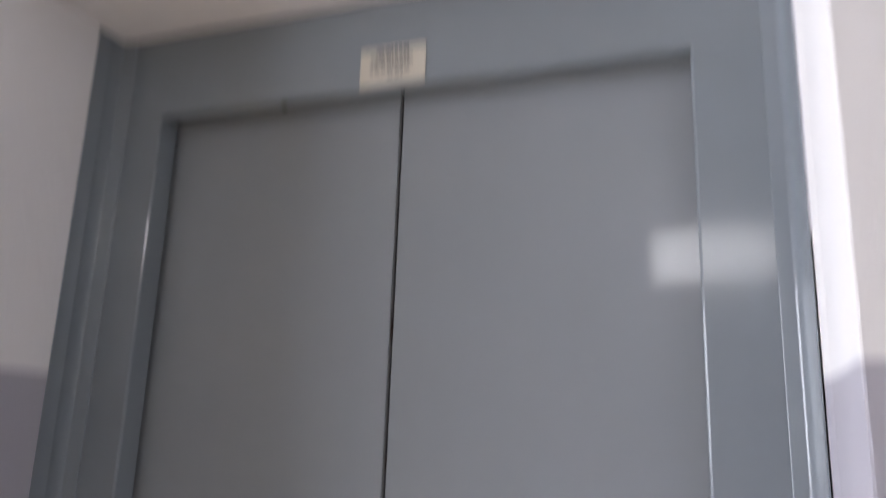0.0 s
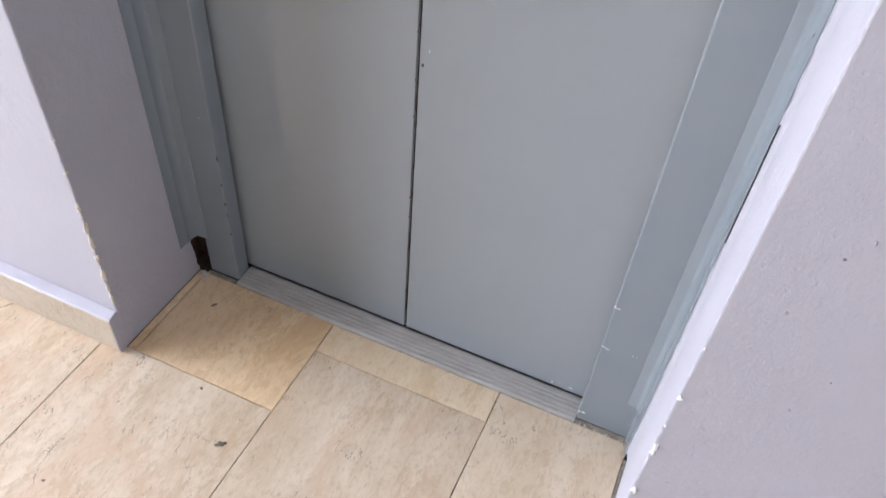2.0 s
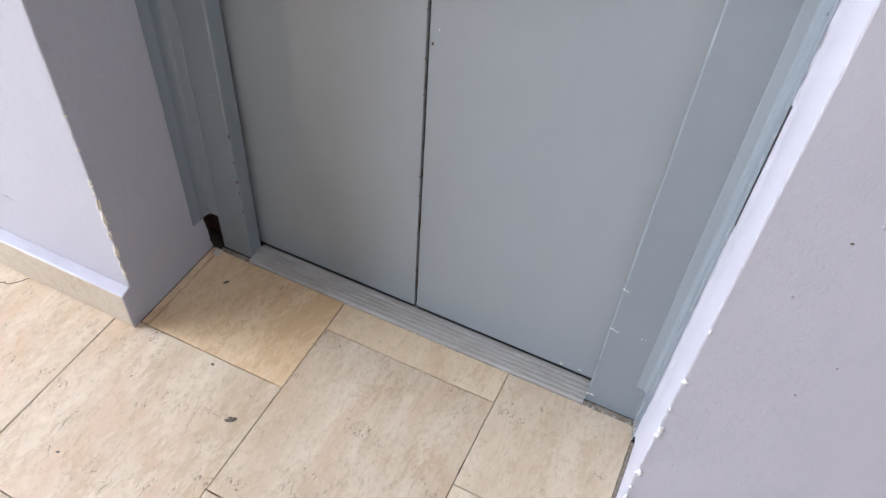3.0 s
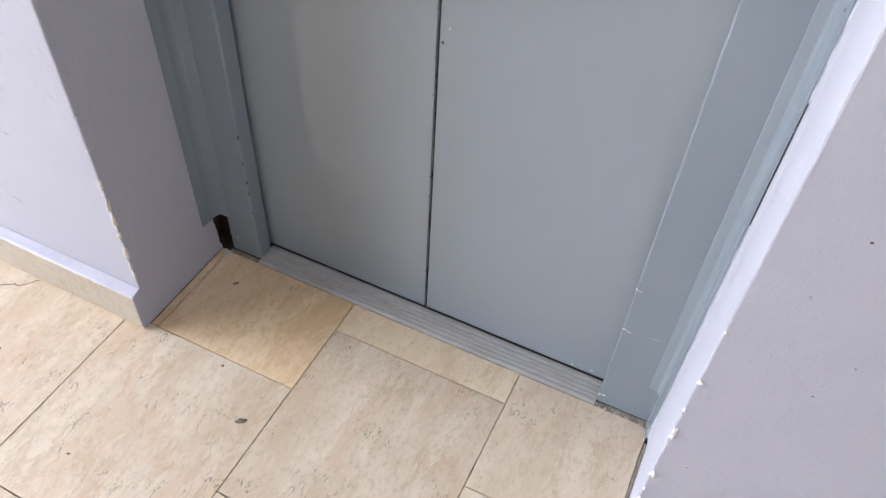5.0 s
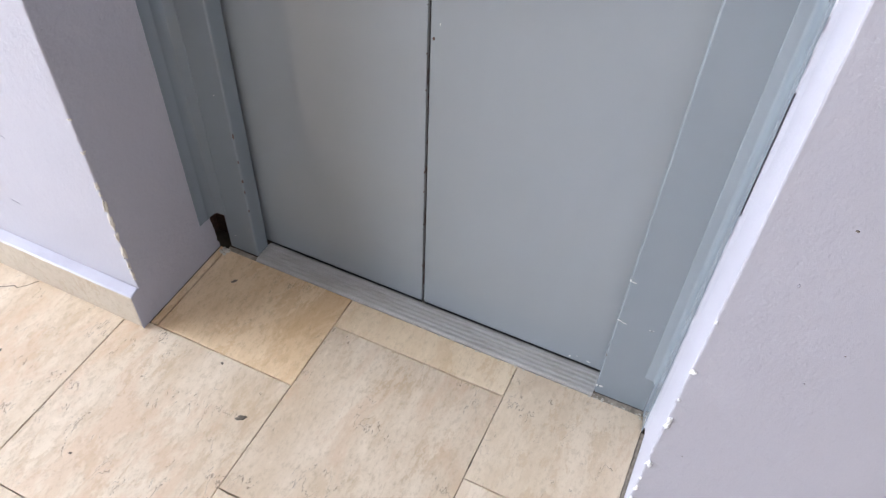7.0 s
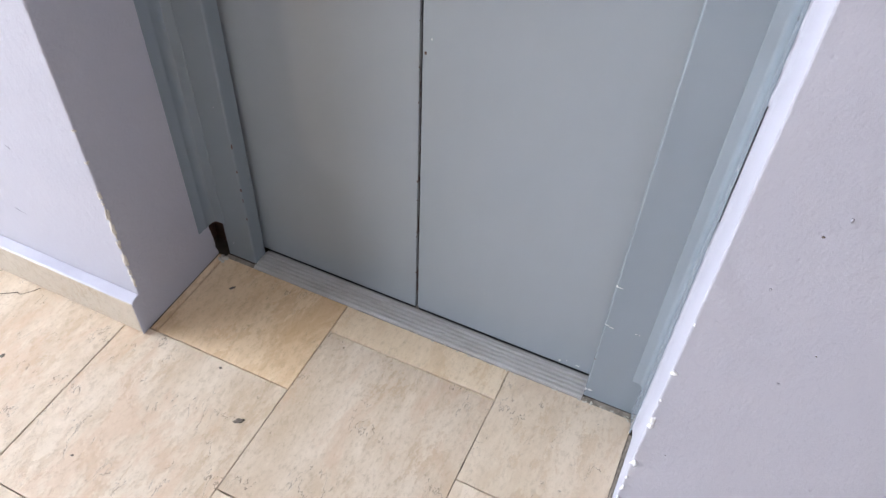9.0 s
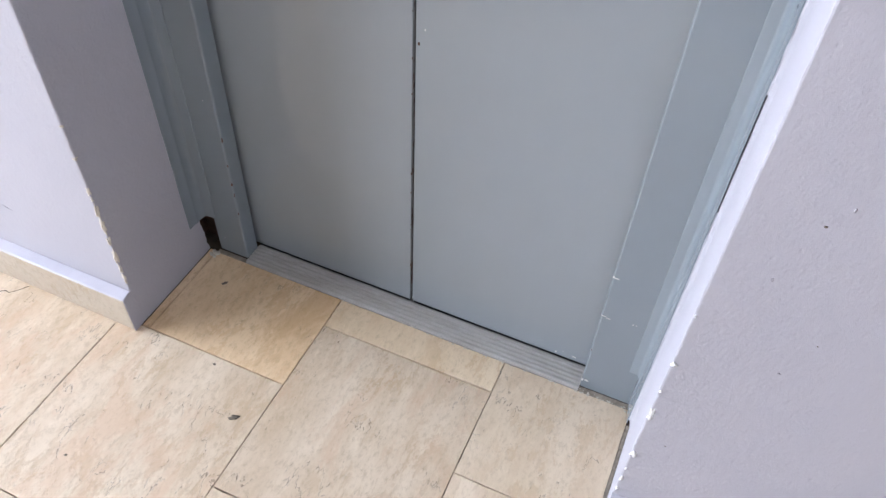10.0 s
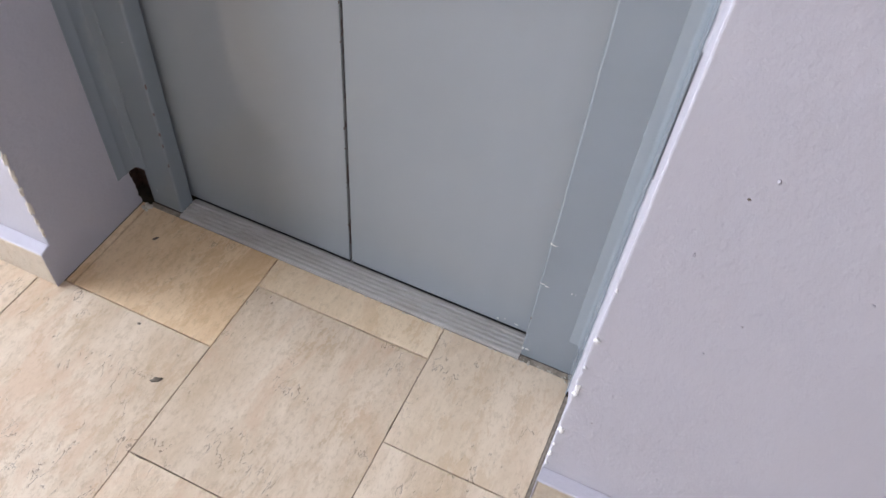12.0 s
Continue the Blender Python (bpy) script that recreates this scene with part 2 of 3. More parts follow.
def boxes(*pairs):
    bm = bmesh.new()
    for lo, hi in pairs:
        box(lo, hi, 0, bm)
    return bm


def loft(profile, stations, place):
    """A closed profile swept along stations; place(p, s, i) gives each corner."""
    bm = bmesh.new()
    rings = [[bm.verts.new(place(p, s, i)) for i, p in enumerate(profile)] for s in stations]
    n = len(profile)
    for a, b in zip(rings, rings[1:]):
        for i in range(n):
            bm.faces.new((a[i], a[(i + 1) % n], b[(i + 1) % n], b[i]))
    bm.faces.new(rings[0])
    bm.faces.new(rings[-1][::-1])
    return bm


def blob(at, size, seed, sub=2, rough=0.35, bm=None):
    """A small irregular lump."""
    out = bmesh.new() if bm is None else bm
    made = bmesh.ops.create_icosphere(out, subdivisions=sub, radius=1.0)["verts"]
    for v in made:
        k = 1 + rough * noise.noise(v.co * 1.7 + Vector((seed * 3.1, seed * 1.7, seed)))
        v.co = Vector(at) + Vector((v.co.x * size[0], v.co.y * size[1], v.co.z * size[2])) * k
    return out


def smooth(ob):
    for p in ob.data.polygons:
        p.use_smooth = True
    return ob


# ---- lift wall with its recess ----
TOP = SOFFIT
ZS = [i * 0.006 for i in range(int(TOP / 0.006) + 1)] + [TOP]


def pier(sign, corner, outer):
    """One side of the lift wall: front face, worn corner, reveal."""
    deep = [(corner, -0.012, 9), (corner - 0.035, -0.056, 0), (corner - 0.035, 0.35, 0)] if sign < 0 else [(corner, 0.35, 0)]
    prof = [(outer, WALL_Y, 0), (corner + sign * 0.06, WALL_Y, 0), (corner + sign * 0.0028, WALL_Y, 1), (corner + sign * 0.0006, WALL_Y + 0.0008, 2),
            (corner, WALL_Y + 0.0032, 1), (corner, WALL_Y + 0.07, 0), *deep, (outer, 0.35, 0)]

    def place(p, z, i):
        x, y, w = p
        if w == 9:
            y -= 0.009 * min(z / 0.10, 1.0) + 0.004 * noise.noise((z * 60, 3, 3))
        elif w:
            slow = noise.noise((sign * 5 + 0.3, 2.0, z * 4)) * 0.0005
            fast = noise.noise((sign * 9 + 0.3, 7.0, z * (75 if sign < 0 else 130))) * (0.0008 if sign < 0 or z < 0.5 else 0.0004) * w
            low = max(0.0, 0.55 - z) / 0.55
            nick = max(0.0, noise.noise((sign * 4, 1.0, z * 38)) - 0.12) * 0.011 * low * (w == 2)
            x += sign * (slow + fast + nick)
            y += (fast + nick) * 0.7
        return (x, y, z)
    return loft(prof, ZS, place)


wall_n = tagged(solid("wall_north", pier(-1, REVEAL_L, ROOM_L), M_WALL), "lilac and white painted plaster lift wall with worn corners", "wall", kind="structure")
part("pier", pier(1, REVEAL_R, ROOM_R), M_WALL, wall_n)
part("lintel", boxes(((ROOM_L, WALL_Y, TOP), (ROOM_R, 0.35, CEIL))), M_WALL, wall_n)

# lumps of filler and bare plaster along the corners
for i, (z, w, h) in enumerate(((0.495, 0.0045, 0.005), (0.427, 0.002, 0.003), (0.374, 0.004, 0.008), (0.358, 0.0045, 0.007), (0.246, 0.006, 0.008),
                               (0.195, 0.002, 0.004), (0.160, 0.003, 0.008), (0.125, 0.002, 0.006), (0.60, 0.0015, 0.003))):
    smooth(part("filler_lump", blob((REVEAL_R + 0.002 + w * 0.5, WALL_Y - 0.0003, z), (w * 0.8, 0.0016, h * 0.9), i + 1, 3, 1.0), M_FILLER, wall_n, "lump of bare white filler"))
for i, (z, h) in enumerate(((0.385, 0.010), (0.365, 0.006), (0.335, 0.018), (0.295, 0.020), (0.255, 0.014), (0.215, 0.020), (0.175, 0.015), (0.145, 0.016), (0.46, 0.004), (0.53, 0.003))):
    smooth(part("plaster_chip", blob((REVEAL_L - 0.0022, WALL_Y + 0.0014, z), (0.0036, 0.0028, h * 0.9), i + 20, 3, 1.2), M_PLASTER, wall_n, "chipped corner showing beige plaster"))

for i, (x, z, w, h) in enumerate(((0.601, 0.795, 0.0022, 0.0018), (0.66, 0.62, 0.0012, 0.001), (0.56, 0.30, 0.001, 0.001))):
    part("speck", blob((x, WALL_Y - 0.0002, z), (w, 0.0006, h), i + 140, 1, 0.5), M_STAIN, wall_n, "dark speck on the paint")
for i, (x, z, w, h) in enumerate(((0.617, 0.826, 0.0016, 0.0030), (0.70, 0.90, 0.002, 0.002), (0.58, 0.70, 0.0012, 0.003), (0.64, 0.55, 0.0015, 0.0015), (0.75, 0.72, 0.002, 0.0012))):
    smooth(part("paint_drip", blob((x, WALL_Y, z), (w, 0.0013, h), i + 150, 2, 0.5), M_WALL, wall_n))
for i, (x, z, w, h, r) in enumerate(((-0.762, 0.232, 0.013, 0.0012, 0.25), (-0.70, 0.42, 0.006, 0.0008, 0.5))):
    ob = part("scuff", blob((0, 0, 0), (w, 0.0005, h), i + 160, 2, 0.7), M_SCUFF, wall_n, "grey scuff on the lilac paint")
    ob.location, ob.rotation_euler = (x, WALL_Y, z), (0, r, 0)

# ---- the rest of the landing ----
T = 0.2
y0, y1, z0, z1 = WIN
tagged(solid("wall_west", boxes(((ROOM_L - T, ROOM_BACK, 0), (ROOM_L, y0, CEIL)), ((ROOM_L - T, y1, 0), (ROOM_L, 0.35, CEIL)),
                                ((ROOM_L - T, y0, 0), (ROOM_L, y1, z0)), ((ROOM_L - T, y0, z1), (ROOM_L, y1, CEIL))), M_WALL),
       "lilac and white painted wall with the landing window", "wall", kind="structure")
# unseen east wall, back wall and ceiling: distance and paint set the bounced light
tagged(solid("wall_east", boxes(((ROOM_R, ROOM_BACK, 0), (ROOM_R + T, 0.35, CEIL))), M_WALL), "unseen lilac and white landing wall, added to bounce light into the recess", "wall", kind="structure")
x0, x1, tz0, tz1 = TRANSOM
tagged(solid("wall_south", boxes(((ROOM_L - T, ROOM_BACK - T, 0), (x0, ROOM_BACK, CEIL)), ((x1, ROOM_BACK - T, 0), (ROOM_R + T, ROOM_BACK, CEIL)),
                                 ((x0, ROOM_BACK - T, 0), (x1, ROOM_BACK, tz0)), ((x0, ROOM_BACK - T, tz1), (x1, ROOM_BACK, CEIL))), M_PLAIN),
       "unseen plain lilac wall added behind the landing, bouncing little light", "wall", kind="structure")
tagged(solid("ceiling", boxes(((ROOM_L - T, ROOM_BACK - T, CEIL), (ROOM_R + T, 0.55, CEIL + 0.15))), M_CEIL), "unseen landing ceiling, its grey paint chosen to bounce little light", "ceiling", kind="structure")


def window(name, along, lo, hi, depth, label, bars=1):
    """A framed pane in an opening; along is 'x' or 'y', lo and hi are (along, z)."""
    ob = tagged(empty(name), label, "window", kind="structure")

    def at(u, d, z):
        return (u, d, z) if along == "x" else (d, u, z)

    def bar(nm, a, b):
        p, q = at(a[0], depth - 0.02, a[1]), at(b[0], depth + 0.02, b[1])
        part(nm, box(tuple(map(min, p, q)), tuple(map(max, p, q)), 0.004), M_FRAMEW, ob)
    f = 0.035
    bar("window_frame", lo, (lo[0] + f, hi[1]))
    bar("window_frame", (hi[0] - f, lo[1]), hi)
    bar("window_frame", (lo[0] + f, lo[1]), (hi[0] - f, lo[1] + f))
    bar("window_frame", (lo[0] + f, hi[1] - f), (hi[0] - f, hi[1]))
    for k in range(1, bars + 1):
        mid = lo[0] + (hi[0] - lo[0]) * k / (bars + 1)
        bar("window_mullion", (mid - 0.012, lo[1] + f), (mid + 0.012, hi[1] - f))
    p, q = at(lo[0] + f, depth - 0.003, lo[1] + f), at(hi[0] - f, depth + 0.003, hi[1] - f)
    g = part("pane", box(tuple(map(min, p, q)), tuple(map(max, p, q))), M_GLASS, ob)
    g.visible_shadow = False


window("window_1", "y", (WIN[0], WIN[2]), (WIN[1], WIN[3]), ROOM_L - 0.15, "white framed landing window letting in daylight")
window("window_2", "x", (x0, tz0), (x1, tz1), ROOM_BACK - 0.10, "small high window in the back wall with narrow bars", 7)

# ---- skirting with a painted ledge ----


def skirting(name, a, b, face, back, label):
    ob = tagged(empty(name), label, "skirting", kind="structure")
    part("stone_strip", box((a, face, 0.001), (b, back, 0.0965), 0.0025), M_SKIRT, ob)
    prof = [(face + 0.0005, 0.0968), (face - 0.0005, 0.0995), (face + 0.002, 0.1015), (back - 0.001, 0.107), (back - 0.001, 0.0968)]
    steps = [a + (b - a) * i / 60 for i in range(61)]
    part("painted_ledge", loft(prof, steps, lambda p, s, i: (s, p[0] + 0.0012 * noise.noise((s * 25, i, 3)) * (i < 3), p[1] + 0.002 * noise.noise((s * 18, i, 9)) * (i < 4))), M_LEDGE, ob,
         "lilac paint slopped over the skirting's top")


skirting("baseboard", ROOM_L, REVEAL_L - 0.0015, -0.2755, WALL_Y, "beige stone skirting with a lilac painted ledge")
skirting("baseboard", REVEAL_R + 0.0015, ROOM_R, -0.2755, WALL_Y, "beige stone skirting with a lilac painted ledge")
for nm, lo, hi in (("baseboard", (ROOM_L, ROOM_BACK, 0.001), (ROOM_R, ROOM_BACK + 0.022, 0.09)),
                   ("baseboard", (ROOM_L, ROOM_BACK + 0.022, 0.001), (ROOM_L + 0.022, -0.2755, 0.09)),
                   ("baseboard", (ROOM_R - 0.022, ROOM_BACK + 0.022, 0.001), (ROOM_R, -0.2755, 0.09))):
    tagged(solid(nm, box(lo, hi, 0.003), M_SKIRT), "plain beige stone skirting", "skirting", kind="structure")
# painted plaster returns that cover the skirting's ends in the recess
for s, cx in ((-1, REVEAL_L), (1, REVEAL_R)):
    x_a, x_b = sorted((cx, cx + s * 0.0012))
    part("skirting_return", loft([(-0.2757, 0), (WALL_Y + 0.004, 0), (WALL_Y + 0.004, 0.106), (-0.2757, 0.0985)], (x_a, x_b), lambda p, u, i: (u, p[0], p[1])), M_WALL, wall_n)

# ---- lift door frame ----
door_frame = tagged(empty("door_frame", (0, 0, 0)), "grey-blue enamelled steel lift door frame, chipped near the floor", "door frame", kind="structure")


def upright(profile, lo, hi, n=2):
    return loft(profile, [lo + (hi - lo) * i / (n - 1) for i in range(n)], lambda p, z, i: (p[0], p[1], z))


HEAD = 1.992
for s, inner, outer in ((-1, -0.4, -0.4735), (1, 0.4, 0.5165)):
    prof = [(inner, 0.038), (inner, 0.004), (inner + s * 0.0010, 0.0011), (inner + s * 0.0034, 0.0), (outer, 0.0), (outer, 0.012), (inner + s * 0.02, 0.012), (inner + s * 0.02, 0.038)]
    part("jamb", upright(prof, 0.001, HEAD + 0.003), M_FRAME, door_frame)
head = [(HEAD + 0.004, -0.0005), (HEAD + 0.0012, 0.001), (HEAD, 0.004), (HEAD, 0.022), (HEAD + 0.02, 0.022), (HEAD + 0.02, 0.014), (TOP - 0.002, 0.014), (TOP - 0.002, -0.0005)]
part("head", loft(head, (-0.4742, 0.4822), lambda p, x, i: (x, p[1], p[0])), M_FRAME, door_frame)
TRIM_L = [(-0.4672, 0.0), (-0.4676, -0.0018), (-0.4690, -0.0026), (-0.4870, -0.0036), (-0.4905, -0.0052), (-0.4926, -0.0090), (-0.4940, -0.0150), (-0.4950, -0.0240),
          (-0.4938, -0.0285), (-0.4938, -0.0325), (-0.4955, -0.0365), (-0.4958, -0.0500), (-0.4962, -0.0545), (-0.4974, -0.0545), (-0.4974, 0.0)]
TRIM_R = [(0.4815, 0.0), (0.4818, -0.0016), (0.4830, -0.0024), (0.4960, -0.0034), (0.4995, -0.0052), (0.5024, -0.0090), (0.5048, -0.0150), (0.5068, -0.0240),
          (0.5084, -0.0360), (0.5096, -0.0500), (0.5101, -0.0550), (0.5118, -0.0550), (0.5118, 0.0)]
LOW_R = [(0.5015, 0.0), (0.5020, -0.008), (0.5048, -0.018), (0.5076, -0.032), (0.5096, -0.050), (0.5118, -0.051), (0.5118, 0.0)]


def rolled(ob):
    """Rounded bends shade smoothly, creases stay sharp."""
    ob.data.set_sharp_from_angle(angle=radians(32))
    return smooth(ob)


rolled(part("trim", upright(TRIM_L, 0.104, TOP - 0.002), M_FRAME, door_frame))
rolled(part("trim", upright(TRIM_R, 0.108, TOP - 0.002), M_FRAME, door_frame))
rolled(part("trim", upright(LOW_R, 0.010, 0.1075), M_FRAME, door_frame))
steps = [0.028 + (TOP - 0.032) * i / 160 for i in range(161)]
part("plaster_fillet", loft([(0.5136, 0.0), (0.5136, -0.0530), (0.5146, -0.0570), (0.5186, -0.0760), (0.5186, 0.0)], steps,
                            lambda p, z, i: (p[0] + 0.0003 * noise.noise((z * 60, i, 6)) * (0 < i < 3), p[1] + 0.0010 * noise.noise((z * 22, i, 2)) * (0 < i < 4), z)), M_WALL, wall_n,
     "painted plaster filled up to the frame's trim")
# near-black boxes line the rusty hole so that it reads as deep shade
part("void_liner", boxes(((-0.5320, -0.0545, 0.001), (-0.5300, 0.0298, 0.130)), ((-0.531, 0.030, 0.001), (-0.4795, 0.05, 0.13)), ((-0.531, 0.0015, 0.1305), (-0.4795, 0.05, 0.45))), M_DARKVOID, door_frame, "rusty hole where the trim is broken off, lined near-black to deepen its shade")
# caulk between the trim and the reveal, torn open in places
for a, b in ((0.03, 0.60), (0.80, 1.10), (1.735, TOP - 0.004)):
    steps = [a + (b - a) * i / 50 for i in range(51)]
    part("caulk", loft([(0.5116, -0.048), (0.5116, -0.0545), (0.5142, -0.0550), (0.5142, -0.048)], steps,
                       lambda p, z, i: (p[0], p[1] + 0.002 * noise.noise((z * 40, i, 1)), z)), M_CAULK, door_frame, "pale painted caulk")
# nicks in the enamel
for i, (x, z, w, h) in enumerate(((-0.4006, 0.351, 0.0018, 0.006), (-0.4008, 0.283, 0.0016, 0.004), (-0.4006, 0.232, 0.0022, 0.005), (-0.4004, 0.146, 0.0014, 0.004), (-0.4006, 0.20, 0.001, 0.007),
                                  (0.4015, 0.128, 0.0016, 0.002), (0.462, 0.240, 0.001, 0.001))):
    part("paint_nick", blob((x, 0.0005, z), (w, 0.0012, h), i + 40, 1, 0.8), M_CHIPDARK, door_frame, "dark rusty nick in the enamel")
for i, (x, z, w, h) in enumerate(((0.405, 0.344, 0.006, 0.0012), (0.4015, 0.346, 0.0018, 0.0025), (0.4045, 0.238, 0.004, 0.0012), (0.413, 0.235, 0.005, 0.001), (0.411, 0.026, 0.0055, 0.0028),
                                  (0.459, 0.241, 0.002, 0.0012), (0.465, 0.242, 0.0015, 0.001), (0.402, 0.025, 0.002, 0.004), (-0.425, 0.44, 0.001, 0.001), (-0.455, 0.045, 0.001, 0.0015))):
    part("paint_nick", blob((x, -0.0002, z), (w, 0.0010, h), i + 60, 1, 0.8), M_CHIPPALE, door_frame, "pale scratch in the enamel")
for x, z in ((0.5078, 0.905), (0.5078, 1.70)):
    bm = bmesh.new()
    bmesh.ops.create_cone(bm, cap_ends=True, segments=14, radius1=0.0026, radius2=0.0020, depth=0.0016, matrix=Matrix.Translation((x, -0.0305, z)) @ Matrix.Rotation(radians(-84), 4, "Y"))
    part("screw", bm, M_BLACK, door_frame, "small dark screw head")

bm = bmesh.new()
bmesh.ops.create_cone(bm, cap_ends=True, segments=14, radius1=0.0040, radius2=0.0055, depth=0.006, matrix=Matrix.Translation((-0.183, 0.011, HEAD - 0.003)))
part("screw", bm, M_BLACK, door_frame, "dark screw under the frame's head")

# ---- lift doors ----
JOINT_L, JOINT_R = -0.0095, -0.0045


def door_panel(name, a, b, y, label):
    ob = tagged(empty(name, ((a + b) / 2, y + 0.015, 0.006)), label, "lift door", "sliding lift doors", "structure")
    inv = Matrix.Translation(-ob.location)

    def add(name, bm, m, lab=""):
        bm.transform(inv)
        return part(name, bm, m, ob, lab)
    add("panel", box((a, y, 0.0048), (b, y + 0.030, 2.03), 0.0016, None, 2), M_DOOR)
    return ob, add


left, add_l = door_panel("door_1", -0.430, JOINT_L, 0.0500, "closed grey enamelled steel lift door with a rust-flecked edge")
right, add_r = door_panel("door_2", JOINT_R, 0.430, 0.0500, "closed grey enamelled steel lift door with a few nicks")
add_l("edge_strip", box((JOINT_L + 0.0003, 0.0525, 0.009), (JOINT_L + 0.0018, 0.079, 2.02)), M_EDGE, "dark worn leading edge")
# unseen black strip added behind the joint: stops car light, keeps the gap dark
add_r("closing_lip", box((JOINT_R - 0.0125, 0.0815, 0.0075), (JOINT_R + 0.02, 0.086, 2.03)), M_BLACK, "black rubber closing lip")
add_l("bottom_guide", box((-0.40, 0.053, -0.004), (JOINT_L - 0.002, 0.078, 0.0046)), M_BLACK)
add_r("bottom_guide", box((JOINT_R + 0.002, 0.053, -0.004), (0.40, 0.078, 0.0046)), M_BLACK)
rng = random.Random(4)
for i, z in enumerate((0.716, 0.63, 0.56, 0.378, 0.330, 0.242, 0.228, 0.12)):
    add_l("rust_fleck", blob((JOINT_L - 0.0004, 0.0502, z), (0.0008 + 0.0009 * rng.random(), 0.0008, 0.0015 + 0.0035 * rng.random()), i + 80, 1, 0.8), M_CHIPDARK, "rust fleck on the door's edge")
for i, (x, z, w, h) in enumerate(((-0.262, 1.028, 0.019, 0.0085), (-0.300, 1.035, 0.026, 0.0050))):
    add_l("worn_smear", blob((x, 0.0500, z), (w, 0.0005, h), i + 170, 3, 0.5), M_SMEAR, "brownish smear where the enamel is rubbed")
add_r("paint_nick", blob((0.0015, 0.0500, 0.661), (0.0021, 0.0007, 0.0028), 3, 2, 0.5), M_CHIPDARK, "small dark nick")
for i, (x, z, w, h) in enumerate(((0.012, 0.689, 0.0012, 0.003), (0.369, 0.018, 0.005, 0.0016), (0.330, 0.014, 0.0022, 0.0035), (0.345, 0.022, 0.0015, 0.001))):
    add_r("paint_nick", blob((x, 0.0500, z), (w, 0.0006, h), i + 100, 1, 0.7), M_CHIPPALE, "pale nick")

# ---- door sill ----
sill = tagged(empty("lift_sill", (0, 0, 0)), "worn ribbed aluminium lift sill between stone floor and doors", "door sill", kind="thing")
prof = [(-0.0115, -0.012), (-0.0115, -0.0005), (-0.0105, 0.0008)]
y = -0.0085
for _ in range(5):
    prof += [(y, 0.0004), (y + 0.0010, 0.0028), (y + 0.0040, 0.0034), (y + 0.0074, 0.0028), (y + 0.0084, 0.0004)]
    y += 0.0105
prof += [(0.0445, 0.0012), (0.0475, 0.0012), (0.048, -0.006), (0.083, -0.006), (0.084, 0.0036), (0.105, 0.0036), (0.105, -0.012)]
part("ribbed_plate", loft(prof, (-0.3995, 0.3995), lambda p, x, i: (x, p[0], p[1])), M_ALU, sill)
tagged(solid("plaster_crumbs", bmesh.new(), M_PLASTER), "crumbs of mortar and paint along the frame's foot", "debris", kind="stuff")
bm = bmesh.new()
rng = random.Random(11)
for i in range(40):
    x = 0.402 + rng.random() * 0.10
    k = 0.0006 + 0.0014 * rng.random() ** 2
    blob((x, -0.006 - rng.random() * 0.010 - (x - 0.40) * 0.05, k * 0.5), (k * 1.6, k, k * 0.8), i, 1, 0.6, bm)
for i in range(30):
    x = -0.15 + rng.random() * 0.55
    k = 0.0006 + 0.0012 * rng.random()
    blob((x, -0.0135 - rng.random() * 0.004, k * 0.5), (k * 2.5, k, k * 0.8), i + 50, 1, 0.6, bm)
for i in range(7):
    k = 0.002 + 0.004 * rng.random()
    blob((-0.490 + rng.random() * 0.02, -0.012 - rng.random() * 0.02, k * 0.5), (k * 1.3, k, k * 0.7), i + 90, 1, 0.6, bm)
crumbs = bpy.data.objects["plaster_crumbs"]
bm.to_mesh(crumbs.data)
bm.free()

for a, b, zt in ((0.4005, 0.506, -0.0008), (-0.478, -0.4005, -0.003)):
    steps = [a + (b - a) * i / 24 for i in range(25)]
    part("mortar_bed", loft([(-0.0135, -0.0115), (-0.0135, -0.002), (-0.009, -0.0005), (-0.0008, 0.0), (-0.0008, -0.0115)], steps,
                            lambda p, x, i: (x, p[0] + 0.002 * noise.noise((x * 90, i, 4)) * (0 < i < 3), p[1] + zt + 0.0014 * noise.noise((x * 120, i, 8)) * (0 < i < 4))), M_MORTAR, sill,
         "crumbling mortar along the frame's foot")

# ---- label on the head ----
notice = tagged(empty("notice_label", (0, -0.0005, 2.028)), "cream printed label stuck on the frame's head above the doors", "label", kind="thing")


def sheet(x_a, x_b, z_a, z_b, y):
    return box((x_a, y, z_a - 2.028), (x_b, y + 0.0012, z_b - 2.028))


part("paper", sheet(-0.053, 0.048, 1.9965, 2.0515, -0.0013), M_PAPER, notice)
rng = random.Random(2)
for z_a, z_b, x_a, x_b in ((2.040, 2.049, -0.028, 0.022), (2.030, 2.037, -0.036, 0.030), (2.019, 2.026, -0.038, 0.024), (2.009, 2.014, -0.010, 0.014)):
    x = x_a
    while x < x_b:
        w = 0.004 + 0.008 * rng.random()
        part("print_bar", sheet(x, min(x + w, x_b), z_a, z_b, -0.0021), M_INK, notice, "illegible line of print")
        x += w + 0.0025

# ---- lift car behind the doors ----
car = tagged(empty("lift_car", (0, 0.9, 0)), "warmly lit lift car with a brown vinyl floor", "lift car", kind="thing")


def car_part(name, lo, hi, m, bevel=0.0):
    bm = box(lo, hi, bevel)
    bm.transform(Matrix.Translation((0, -0.9, 0)))
    part(name, bm, m, car)


